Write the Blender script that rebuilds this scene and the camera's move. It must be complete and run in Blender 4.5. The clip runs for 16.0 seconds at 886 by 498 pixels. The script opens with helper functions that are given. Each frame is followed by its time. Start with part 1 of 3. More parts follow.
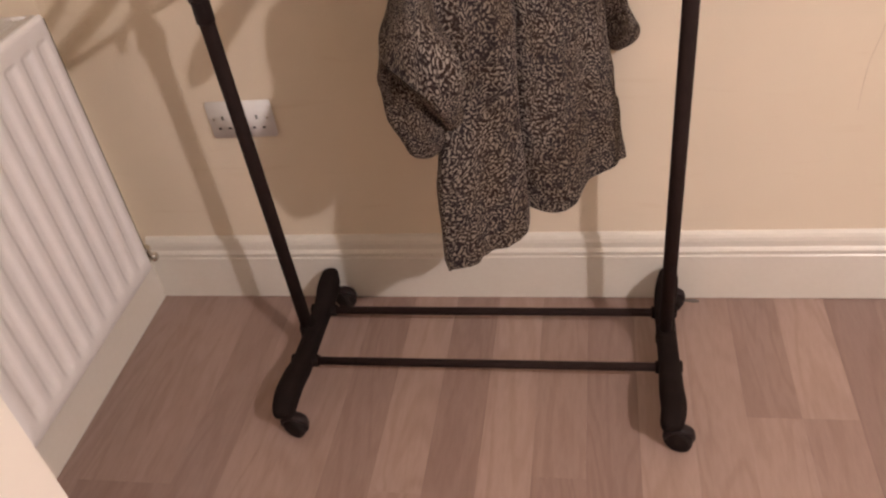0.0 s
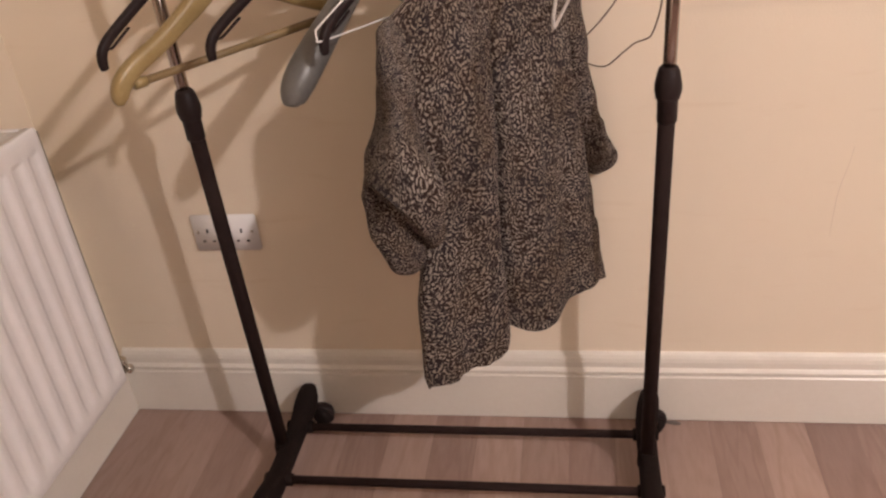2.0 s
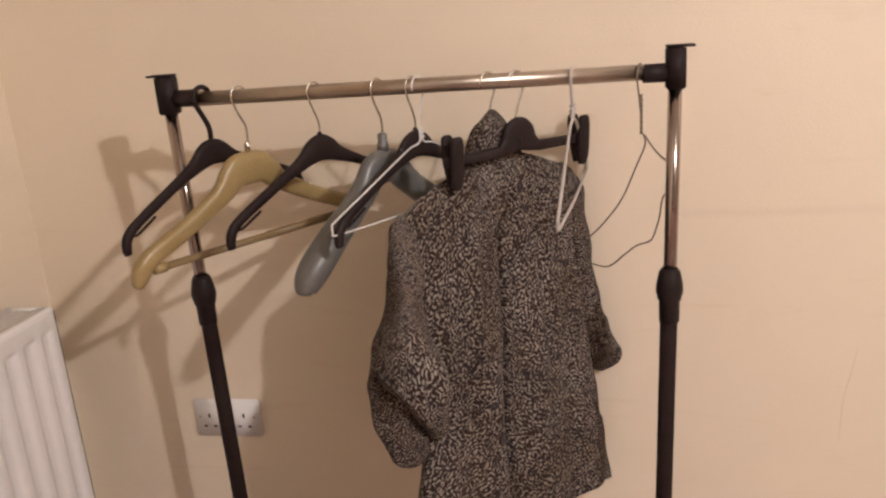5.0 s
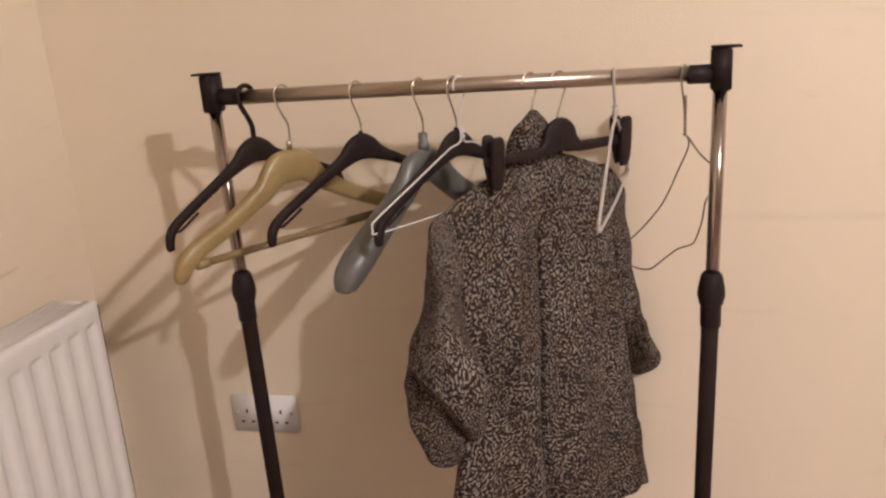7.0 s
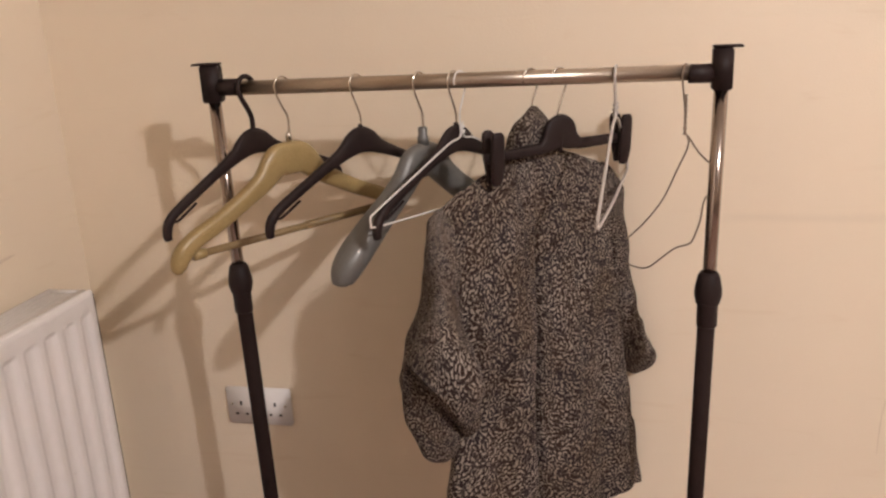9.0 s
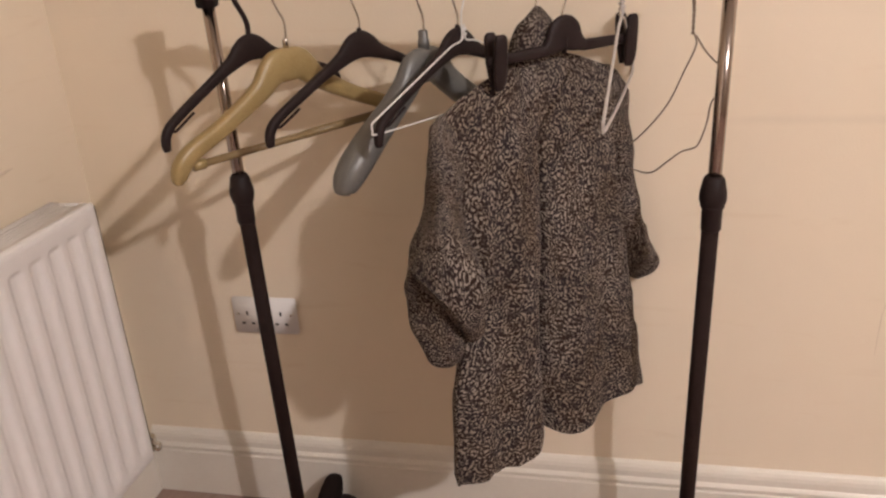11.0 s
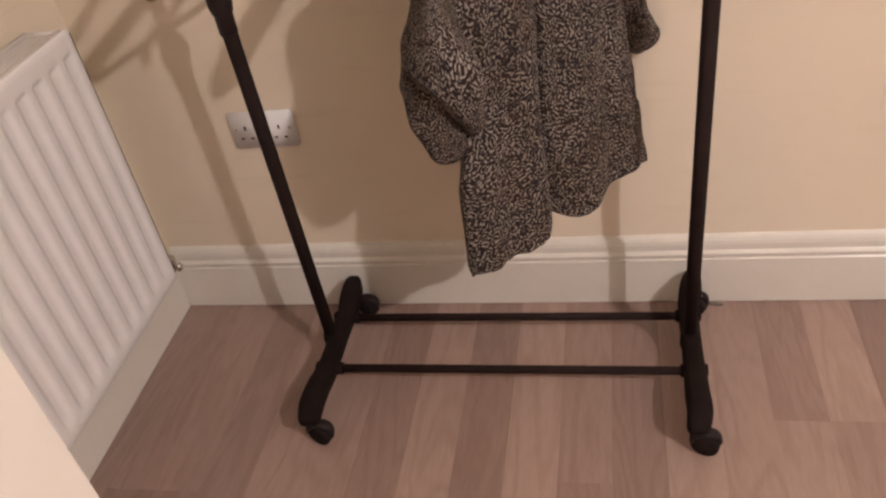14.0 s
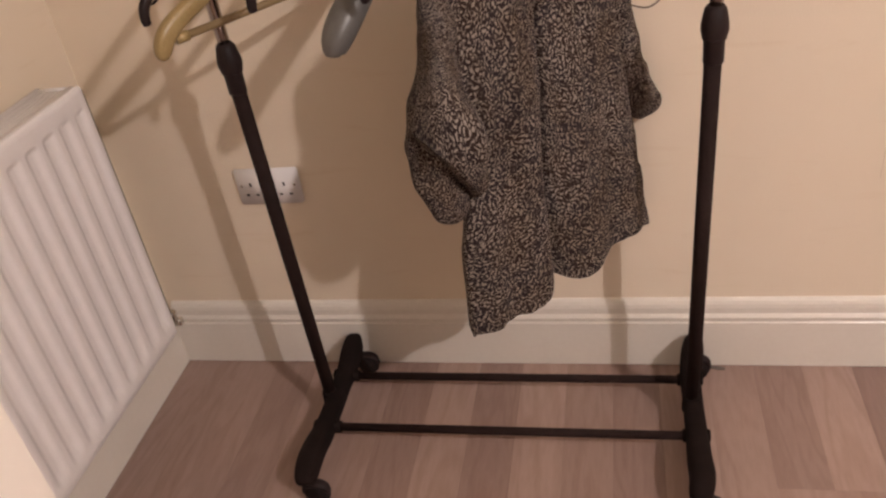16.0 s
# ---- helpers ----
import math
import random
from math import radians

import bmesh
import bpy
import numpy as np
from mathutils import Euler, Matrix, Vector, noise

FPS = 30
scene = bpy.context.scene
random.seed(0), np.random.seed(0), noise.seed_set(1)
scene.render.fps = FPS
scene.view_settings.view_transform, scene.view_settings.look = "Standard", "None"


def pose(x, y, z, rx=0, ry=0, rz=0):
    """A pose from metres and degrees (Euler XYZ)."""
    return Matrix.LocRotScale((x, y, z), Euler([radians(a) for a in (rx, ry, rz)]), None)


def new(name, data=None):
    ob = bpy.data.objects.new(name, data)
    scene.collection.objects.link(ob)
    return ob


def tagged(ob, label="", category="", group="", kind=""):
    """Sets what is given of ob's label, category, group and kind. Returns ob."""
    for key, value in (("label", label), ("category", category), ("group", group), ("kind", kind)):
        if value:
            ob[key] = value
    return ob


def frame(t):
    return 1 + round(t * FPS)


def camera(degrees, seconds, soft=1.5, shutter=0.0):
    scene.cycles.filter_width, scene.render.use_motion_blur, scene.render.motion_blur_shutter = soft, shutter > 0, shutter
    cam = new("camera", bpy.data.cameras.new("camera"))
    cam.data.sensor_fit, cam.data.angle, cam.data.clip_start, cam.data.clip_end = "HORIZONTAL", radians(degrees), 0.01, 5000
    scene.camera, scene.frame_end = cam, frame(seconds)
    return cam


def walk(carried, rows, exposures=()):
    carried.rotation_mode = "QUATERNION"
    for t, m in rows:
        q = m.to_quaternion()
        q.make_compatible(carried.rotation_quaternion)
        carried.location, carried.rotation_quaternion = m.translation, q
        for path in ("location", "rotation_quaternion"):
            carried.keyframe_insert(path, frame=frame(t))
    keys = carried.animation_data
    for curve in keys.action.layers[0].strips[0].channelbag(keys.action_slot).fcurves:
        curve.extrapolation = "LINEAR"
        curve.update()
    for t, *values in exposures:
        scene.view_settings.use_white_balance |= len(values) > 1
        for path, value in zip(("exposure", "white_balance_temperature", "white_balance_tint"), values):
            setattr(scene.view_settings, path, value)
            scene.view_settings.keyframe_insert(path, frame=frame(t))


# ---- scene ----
# ---- camera ----
cam = camera(56.389, 16.0, soft=2.35)
# seconds, eye, (yaw, pitch, roll) in degrees
PATH = [
    (0, (1.0783, -1.4276, 1.2870), (13.749, -37.813, -8.936)),
    (0.5, (1.0772, -1.4300, 1.2860), (13.151, -36.637, -8.276)),
    (1, (1.0784, -1.4306, 1.2867), (12.375, -34.522, -7.580)),
    (1.5, (1.0815, -1.4288, 1.2855), (11.832, -32.605, -7.054)),
    (2, (1.0818, -1.4307, 1.2912), (11.020, -30.034, -6.329)),
    (2.5, (1.0836, -1.4339, 1.2939), (10.438, -27.873, -5.723)),
    (3, (1.0859, -1.4383, 1.2972), (10.309, -24.449, -5.311)),
    (3.5, (1.0878, -1.4440, 1.2993), (10.236, -22.147, -4.971)),
    (4, (1.0884, -1.4461, 1.3015), (10.122, -19.917, -4.442)),
    (4.2, (1.0877, -1.4473, 1.3027), (10.001, -18.984, -4.427)),
    (6.3, (1.0807, -1.4479, 1.3033), (11.834, -16.298, -4.004)),
    (6.5, (1.0798, -1.4467, 1.3014), (12.234, -16.319, -4.083)),
    (7, (1.0785, -1.4484, 1.3007), (12.694, -16.697, -4.001)),
    (7.5, (1.0780, -1.4462, 1.2996), (13.142, -17.459, -4.164)),
    (8, (1.0768, -1.4473, 1.2989), (12.988, -17.146, -3.830)),
    (8.2, (1.0755, -1.4494, 1.2987), (12.829, -16.701, -3.490)),
    (10.3, (1.0746, -1.4488, 1.2945), (12.394, -19.105, -2.951)),
    (10.5, (1.0734, -1.4489, 1.2950), (12.515, -20.080, -3.118)),
    (11, (1.0694, -1.4440, 1.2916), (12.821, -23.146, -3.818)),
    (11.5, (1.0701, -1.4428, 1.2906), (13.365, -25.559, -4.445)),
    (12, (1.0679, -1.4412, 1.2884), (13.670, -28.714, -5.606)),
    (12.5, (1.0668, -1.4401, 1.2874), (13.621, -30.856, -6.741)),
    (13, (1.0687, -1.4404, 1.2905), (13.861, -33.480, -8.373)),
    (13.5, (1.0688, -1.4380, 1.2880), (14.560, -35.766, -9.812)),
    (14, (1.0700, -1.4361, 1.2867), (15.145, -36.995, -10.548)),
    (14.5, (1.0713, -1.4346, 1.2866), (15.261, -37.178, -10.843)),
    (15, (1.0702, -1.4351, 1.2859), (15.659, -36.922, -11.018)),
    (15.5, (1.0687, -1.4351, 1.2870), (15.391, -35.882, -10.567)),
    (16, (1.0700, -1.4374, 1.2910), (14.440, -33.039, -9.153)),
]
EXPOSURES = [(0, 0.10, 6760, 13.5), (0.5, 0.09, 6740, 13), (2, 0.09, 6720, 13.5), (3, 0.08, 6700, 13.5), (4, 0.07, 6640, 11.5), (7, 0.09, 6580, 9), (10.5, 0.07, 6560, 9), (12, 0.06, 6580, 10.5), (13.5, 0.03, 6600, 11), (14.5, -0.02, 6740, 13), (15, -0.03, 6800, 15), (16, -0.04, 6800, 14)]


def handheld(eye, turn):
    yaw, pitch, roll = turn
    return pose(*eye, 0, 0, yaw) @ pose(0, 0, 0, 90 + pitch, 0, 0) @ pose(0, 0, 0, 0, 0, roll)


walk(cam, [(t, handheld(eye, turn)) for t, eye, turn in PATH], EXPOSURES)

# ---- light ----
world = bpy.data.worlds.new("world")
scene.world = world
world.use_nodes = True
world.node_tree.nodes["Background"].inputs[0].default_value = (1.0, 0.9, 0.8, 1)
world.node_tree.nodes["Background"].inputs[1].default_value = 0.0

bulb = bpy.data.lights.new("ceiling_bulb", "POINT")
bulb.energy = 179
bulb.color = (1.0, 0.928, 0.935)
bulb.shadow_soft_size = 0.045
new("ceiling_bulb", bulb).location = (2.85, -2.27, 2.61)


# ---- materials ----
def material(name, rough=0.5, metal=0.0, **more):
    m = bpy.data.materials.new(name)
    m.use_nodes = True
    b = m.node_tree.nodes["Principled BSDF"]
    b.inputs["Roughness"].default_value = rough
    b.inputs["Metallic"].default_value = metal
    for key, value in more.items():
        b.inputs[key.replace("_", " ")].default_value = value
    return m, m.node_tree, b


def node(tree, kind, **values):
    n = tree.nodes.new(kind)
    for key, value in values.items():
        n.inputs[key.replace("_", " ")].default_value = value
    return n


def ramp(tree, stops, source):
    n = tree.nodes.new("ShaderNodeValToRGB")
    e = n.color_ramp.elements
    while len(e) < len(stops):
        e.new(0.5)
    for k, (p, c) in zip(e, stops):
        k.position, k.color = p, (*c, 1)
    tree.links.new(source, n.inputs[0])
    return n.outputs[0]


def coords(tree, scale=(1, 1, 1), kind="Object"):
    c = tree.nodes.new("ShaderNodeTexCoord")
    s = tree.nodes.new("ShaderNodeMapping")
    s.inputs["Scale"].default_value = scale
    tree.links.new(c.outputs[kind], s.inputs[0])
    return s.outputs[0]


def noise_of(tree, vector, scale, detail=4.0, distortion=0.0, rough=0.5):
    n = node(tree, "ShaderNodeTexNoise", Scale=scale, Detail=detail, Distortion=distortion, Roughness=rough)
    tree.links.new(vector, n.inputs["Vector"])
    return n.outputs[0]


def bump(tree, b, source, strength, distance):
    n = node(tree, "ShaderNodeBump", Strength=strength, Distance=distance)
    tree.links.new(source, n.inputs["Height"])
    tree.links.new(n.outputs[0], b.inputs["Normal"])
    return n


def mottled(name, low, high, scale, rough, metal=0.0, bump_scale=200.0, bump_depth=0.0003, bump_strength=0.3, wear=0.1, **more):
    """A surface with broad stains, fine grain and uneven gloss."""
    m, t, b = material(name, rough, metal, **more)
    v = coords(t)
    mix = t.nodes.new("ShaderNodeMath")
    mix.operation = "MULTIPLY_ADD"
    mix.inputs[1].default_value = 0.65
    t.links.new(noise_of(t, v, scale, 5, 0.4), mix.inputs[0])
    fine = t.nodes.new("ShaderNodeMath")
    fine.operation = "MULTIPLY"
    fine.inputs[1].default_value = 0.35
    t.links.new(noise_of(t, v, scale * 17, 3), fine.inputs[0])
    t.links.new(fine.outputs[0], mix.inputs[2])
    t.links.new(ramp(t, [(0.3, low), (0.7, high)], mix.outputs[0]), b.inputs["Base Color"])
    r = t.nodes.new("ShaderNodeMapRange")
    r.inputs["To Min"].default_value, r.inputs["To Max"].default_value = rough - wear, rough + wear
    t.links.new(mix.outputs[0], r.inputs[0])
    t.links.new(r.outputs[0], b.inputs["Roughness"])
    bump(t, b, noise_of(t, v, bump_scale, 3), bump_strength, bump_depth)
    return m


def wall_paint():
    """Cream emulsion, roller stipple, with faint scuffs."""
    m, t, b = material("cream_wall_paint", 0.55)
    v = coords(t)
    broad = ramp(t, [(0.3, (0.80, 0.69, 0.54)), (0.7, (0.83, 0.725, 0.58))], noise_of(t, v, 1.7, 4, 0.3))
    scuff = ramp(t, [(0.62, (1, 1, 1)), (0.75, (0.93, 0.90, 0.86))], noise_of(t, coords(t, (3, 3, 22)), 1.6, 5, 1.0))
    mix = t.nodes.new("ShaderNodeMix")
    mix.data_type, mix.blend_type = "RGBA", "MULTIPLY"
    mix.inputs["Factor"].default_value = 0.6
    t.links.new(broad, mix.inputs["A"])
    t.links.new(scuff, mix.inputs["B"])
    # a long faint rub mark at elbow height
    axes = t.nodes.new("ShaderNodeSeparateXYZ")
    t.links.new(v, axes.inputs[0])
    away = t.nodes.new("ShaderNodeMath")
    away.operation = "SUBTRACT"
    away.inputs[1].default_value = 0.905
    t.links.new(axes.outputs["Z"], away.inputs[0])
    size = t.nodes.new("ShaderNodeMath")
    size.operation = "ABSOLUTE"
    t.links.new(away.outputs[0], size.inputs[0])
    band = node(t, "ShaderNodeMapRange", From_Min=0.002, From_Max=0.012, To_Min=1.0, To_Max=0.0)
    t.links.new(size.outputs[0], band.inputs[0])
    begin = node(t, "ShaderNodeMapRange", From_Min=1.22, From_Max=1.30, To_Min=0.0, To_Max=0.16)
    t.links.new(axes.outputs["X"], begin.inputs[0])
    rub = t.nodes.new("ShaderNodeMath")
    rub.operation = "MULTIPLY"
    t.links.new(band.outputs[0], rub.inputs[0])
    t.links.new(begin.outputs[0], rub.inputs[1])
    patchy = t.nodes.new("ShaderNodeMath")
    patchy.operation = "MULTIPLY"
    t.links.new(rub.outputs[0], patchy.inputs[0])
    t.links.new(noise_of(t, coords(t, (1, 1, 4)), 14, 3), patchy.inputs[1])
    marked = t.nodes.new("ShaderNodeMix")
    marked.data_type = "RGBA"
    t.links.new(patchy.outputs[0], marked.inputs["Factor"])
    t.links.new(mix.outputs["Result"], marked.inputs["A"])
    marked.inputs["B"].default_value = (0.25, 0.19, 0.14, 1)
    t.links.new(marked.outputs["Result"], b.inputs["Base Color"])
    both = t.nodes.new("ShaderNodeMath")
    both.operation = "ADD"
    t.links.new(noise_of(t, v, 260, 2), both.inputs[0])
    t.links.new(noise_of(t, v, 9, 3), both.inputs[1])
    bump(t, b, both.outputs[0], 0.35, 0.0012)
    return m


def oak(tone_low, tone_high):
    """Pale pinkish oak laminate: each strip has its own tone and grain, lengthwise."""
    m, t, b = material("oak_laminate", 0.36)
    info = t.nodes.new("ShaderNodeObjectInfo")
    v = coords(t, (1, 1, 1))
    shift = t.nodes.new("ShaderNodeVectorMath")
    shift.operation = "MULTIPLY_ADD"
    t.links.new(info.outputs["Random"], shift.inputs[0])
    shift.inputs[1].default_value = (37.0, 91.0, 13.0)
    t.links.new(v, shift.inputs[2])
    stretch = t.nodes.new("ShaderNodeMapping")
    stretch.inputs["Scale"].default_value = (1, 0.16, 1)
    t.links.new(shift.outputs[0], stretch.inputs[0])
    # cathedral grain: rings cut by a warped field
    warp = noise_of(t, stretch.outputs[0], 9, 2, 0.9)
    rings = t.nodes.new("ShaderNodeMath")
    rings.operation = "MULTIPLY"
    rings.inputs[1].default_value = 46
    t.links.new(warp, rings.inputs[0])
    wave = t.nodes.new("ShaderNodeMath")
    wave.operation = "SINE"
    t.links.new(rings.outputs[0], wave.inputs[0])
    half = t.nodes.new("ShaderNodeMath")
    half.operation = "MULTIPLY_ADD"
    half.inputs[1].default_value, half.inputs[2].default_value = 0.5, 0.5
    t.links.new(wave.outputs[0], half.inputs[0])
    grain = noise_of(t, stretch.outputs[0], 130, 4, 0.2, 0.65)
    tone = ramp(t, [(0.0, tone_low), (1.0, tone_high)], info.outputs["Random"])
    a = t.nodes.new("ShaderNodeMix")
    a.data_type, a.blend_type = "RGBA", "MULTIPLY"
    a.inputs["Factor"].default_value = 0.5
    t.links.new(tone, a.inputs["A"])
    t.links.new(ramp(t, [(0.0, (0.80, 0.76, 0.74)), (0.6, (1, 1, 1))], half.outputs[0]), a.inputs["B"])
    c = t.nodes.new("ShaderNodeMix")
    c.data_type, c.blend_type = "RGBA", "MULTIPLY"
    c.inputs["Factor"].default_value = 0.3
    t.links.new(a.outputs["Result"], c.inputs["A"])
    t.links.new(ramp(t, [(0.35, (0.76, 0.72, 0.70)), (0.6, (1.06, 1.06, 1.05))], grain), c.inputs["B"])
    t.links.new(c.outputs["Result"], b.inputs["Base Color"])
    bump(t, b, grain, 0.15, 0.0004)
    return m


def leopard():
    """Thin viscose with a small broken leopard print, light squiggles on dark brown."""
    m, t, b = material("leopard_print_cloth", 0.85, Specular_IOR_Level=0.15)
    v = coords(t, (1, 0.6, 1), "UV")
    warp = node(t, "ShaderNodeTexNoise", Scale=85, Detail=3)
    t.links.new(v, warp.inputs["Vector"])
    off = t.nodes.new("ShaderNodeVectorMath")
    off.operation = "MULTIPLY_ADD"
    off.inputs[1].default_value = (0.018, 0.018, 0)
    t.links.new(warp.outputs["Color"], off.inputs[0])
    t.links.new(v, off.inputs[2])
    # pale broken rings and worm lines of even width
    field = node(t, "ShaderNodeTexGabor", Scale=64.0, Frequency=1.95, Anisotropy=0.0)
    t.links.new(off.outputs[0], field.inputs["Vector"])
    lines = node(t, "ShaderNodeMapRange", From_Min=0.495, From_Max=0.595)
    t.links.new(field.outputs["Value"], lines.inputs[0])
    gaps = ramp(t, [(0.36, (0.15, 0.15, 0.15)), (0.47, (1, 1, 1))], noise_of(t, v, 62, 2))
    light = t.nodes.new("ShaderNodeMath")
    light.operation = "MULTIPLY"
    t.links.new(lines.outputs[0], light.inputs[0])
    t.links.new(gaps, light.inputs[1])
    pale = ramp(t, [(0.35, (0.212, 0.170, 0.132)), (0.65, (0.288, 0.248, 0.215))], noise_of(t, v, 6, 3, 0.5))
    dark = ramp(t, [(0.4, (0.028, 0.016, 0.012)), (0.6, (0.021, 0.015, 0.017))], noise_of(t, v, 14, 2))
    mix = t.nodes.new("ShaderNodeMix")
    mix.data_type = "RGBA"
    t.links.new(light.outputs[0], mix.inputs["Factor"])
    t.links.new(dark, mix.inputs["A"])
    t.links.new(pale, mix.inputs["B"])
    t.links.new(mix.outputs["Result"], b.inputs["Base Color"])
    bump(t, b, noise_of(t, v, 900, 2), 0.3, 0.0004)
    return m


PAINT = wall_paint()
CEILING = mottled("white_ceiling_paint", (0.66, 0.64, 0.59), (0.72, 0.70, 0.65), 1.5, 0.7)
# Wall cream made paler, standing in for stronger light on the pier.
LIT_CREAM = mottled("lit_cream_wall_paint", (0.88, 0.82, 0.735), (0.91, 0.855, 0.775), 1.6, 0.5)
# Dark tan for the unseen walls, so less bounce fills the shadows.
UNSEEN_TAN = mottled("unseen_wall_tan", (0.24, 0.195, 0.15), (0.29, 0.235, 0.185), 1.6, 0.6)
GLOSS = mottled("white_gloss_woodwork", (0.74, 0.69, 0.61), (0.80, 0.755, 0.68), 5, 0.32, bump_scale=60)
ENAMEL = mottled("white_radiator_enamel", (0.83, 0.80, 0.785), (0.875, 0.85, 0.84), 3, 0.30, bump_scale=90)
CRACK = mottled("crack_dirt", (0.68, 0.575, 0.45), (0.74, 0.63, 0.50), 40, 0.8)
# Grey-brown for the shaded gap beside the radiator and for the floor scrap.
SHADE_AND_SCRAP = mottled("gap_shade_and_scrap_grey", (0.13, 0.105, 0.09), (0.18, 0.15, 0.13), 30, 0.7)
# Near-black for the shade inside the radiator and in the socket's slots.
SLOT_SHADE = mottled("dark_gap_shade", (0.020, 0.017, 0.015), (0.035, 0.030, 0.026), 20, 0.8)
OAK = [oak((0.255, 0.167, 0.141), (0.275, 0.181, 0.153)), oak((0.288, 0.191, 0.161), (0.310, 0.207, 0.174)),
       oak((0.332, 0.225, 0.189), (0.355, 0.242, 0.204)), oak((0.378, 0.261, 0.219), (0.400, 0.278, 0.234))]
UNDERLAY = mottled("dark_joint_filler", (0.20, 0.14, 0.11), (0.24, 0.17, 0.135), 12, 0.7)
BLACK = mottled("black_plastic", (0.017, 0.0105, 0.0105), (0.026, 0.0165, 0.0160), 30, 0.5, bump_scale=400, Specular_IOR_Level=0.16)
BLACK_TUBE = mottled("black_coated_steel", (0.018, 0.0105, 0.0095), (0.027, 0.0165, 0.0150), 25, 0.7, bump_scale=500, Specular_IOR_Level=0.06)
CHROME = mottled("worn_chrome", (0.40, 0.335, 0.275), (0.48, 0.41, 0.345), 18, 0.34, 1.0, wear=0.06)
POST_CHROME = mottled("polished_chrome", (0.32, 0.26, 0.23), (0.40, 0.335, 0.295), 18, 0.15, 1.0, wear=0.04)
BRASSY = mottled("brushed_steel_hook", (0.62, 0.57, 0.50), (0.72, 0.67, 0.60), 40, 0.25, 1.0)
FOOT = mottled("matt_black_plastic", (0.010, 0.0065, 0.0058), (0.017, 0.0105, 0.0095), 30, 0.8, bump_scale=300, Specular_IOR_Level=0.07)
BAR = mottled("brown_moulded_plastic", (0.20, 0.135, 0.062), (0.28, 0.195, 0.095), 22, 0.45, bump_scale=150)
GOLD = mottled("tan_moulded_plastic", (0.28, 0.195, 0.080), (0.39, 0.285, 0.130), 14, 0.34, bump_scale=150)
GREY = mottled("grey_silver_plastic", (0.115, 0.111, 0.104), (0.160, 0.155, 0.146), 16, 0.40, 0.15, bump_scale=200)
GREY_WIRE = mottled("dull_white_wire", (0.40, 0.365, 0.335), (0.52, 0.48, 0.44), 50, 0.42)
WHITE_WIRE = mottled("white_coated_wire", (0.70, 0.67, 0.64), (0.80, 0.78, 0.75), 50, 0.35)
RUST_WIRE = mottled("tarnished_wire", (0.17, 0.125, 0.09), (0.28, 0.215, 0.16), 60, 0.5, 0.35)
SOCKET = mottled("white_socket_plastic", (0.83, 0.80, 0.785), (0.87, 0.845, 0.83), 12, 0.6)
RUBBER = mottled("black_caster_rubber", (0.012, 0.008, 0.007), (0.020, 0.013, 0.012), 40, 0.75, Specular_IOR_Level=0.10)
CLOTH = leopard()


# ---- mesh tools ----
def part(name, bm, mat, parent=None, label="", smooth=True):
    me = bpy.data.meshes.new(name)
    bmesh.ops.recalc_face_normals(bm, faces=bm.faces)
    bm.to_mesh(me)
    bm.free()
    me.materials.append(mat)
    for p in me.polygons:
        p.use_smooth = smooth
    ob = new(name, me)
    if parent is not None:
        ob.parent = parent
    if label:
        ob["label"] = label
    return ob


def box(x0, x1, y0, y1, z0, z1, bevel=0.0, steps=2, bm=None):
    bm = bm or bmesh.new()
    made = bmesh.ops.create_cube(bm, size=1.0, matrix=Matrix.Translation(((x0 + x1) / 2, (y0 + y1) / 2, (z0 + z1) / 2)) @ Matrix.Diagonal((x1 - x0, y1 - y0, z1 - z0, 1)))
    if bevel:
        edges = list({e for v in made["verts"] for e in v.link_edges})
        bmesh.ops.bevel(bm, geom=edges, offset=bevel, segments=steps, affect="EDGES")
    return bm


def spline(points, per=6):
    """A smooth line through the points (tuples of any length)."""
    p = [np.array(q, float) for q in points]
    p = [2 * p[0] - p[1], *p, 2 * p[-1] - p[-2]]
    out = []
    for a, b, c, d in zip(p, p[1:], p[2:], p[3:]):
        for k in range(per):
            t = k / per
            out.append(0.5 * (2 * b + (c - a) * t + (2 * a - 5 * b + 4 * c - d) * t * t + (3 * b - a - 3 * c + d) * t ** 3))
    out.append(p[-2])
    return out


def sweep(points, sides=10, flat=None, bm=None, closed=False, square=1.0):
    """A tube along points (x, y, z, radius) or (x, y, z, height radius, thickness radius); flat: the thickness direction; square below 1: a boxier section."""
    bm = bm or bmesh.new()
    rows, n = [], len(points)
    side = Vector(flat) if flat else None
    for i, q in enumerate(points):
        here = Vector(q[:3])
        if closed:
            way = Vector(points[(i + 1) % n][:3]) - Vector(points[i - 1][:3])
        else:
            way = Vector(points[min(i + 1, n - 1)][:3]) - Vector(points[max(i - 1, 0)][:3])
        way.normalize()
        if side is None:
            side = way.orthogonal().normalized()
        b = (side - way * side.dot(way)).normalized()
        if not flat:
            side = b
        a = b.cross(way)
        ra, rb = q[3], q[4] if len(q) > 4 else q[3]
        rows.append([])
        for k in range(sides):
            c, d = math.cos(math.tau * k / sides), math.sin(math.tau * k / sides)
            c, d = math.copysign(abs(c) ** square, c), math.copysign(abs(d) ** square, d)
            rows[-1].append(bm.verts.new(here + a * (ra * c) + b * (rb * d)))
    for i in range(n if closed else n - 1):
        for k in range(sides):
            bm.faces.new((rows[i][k], rows[i][(k + 1) % sides], rows[(i + 1) % n][(k + 1) % sides], rows[(i + 1) % n][k]))
    if not closed:
        bm.faces.new(rows[0][::-1])
        bm.faces.new(rows[-1])
    return bm


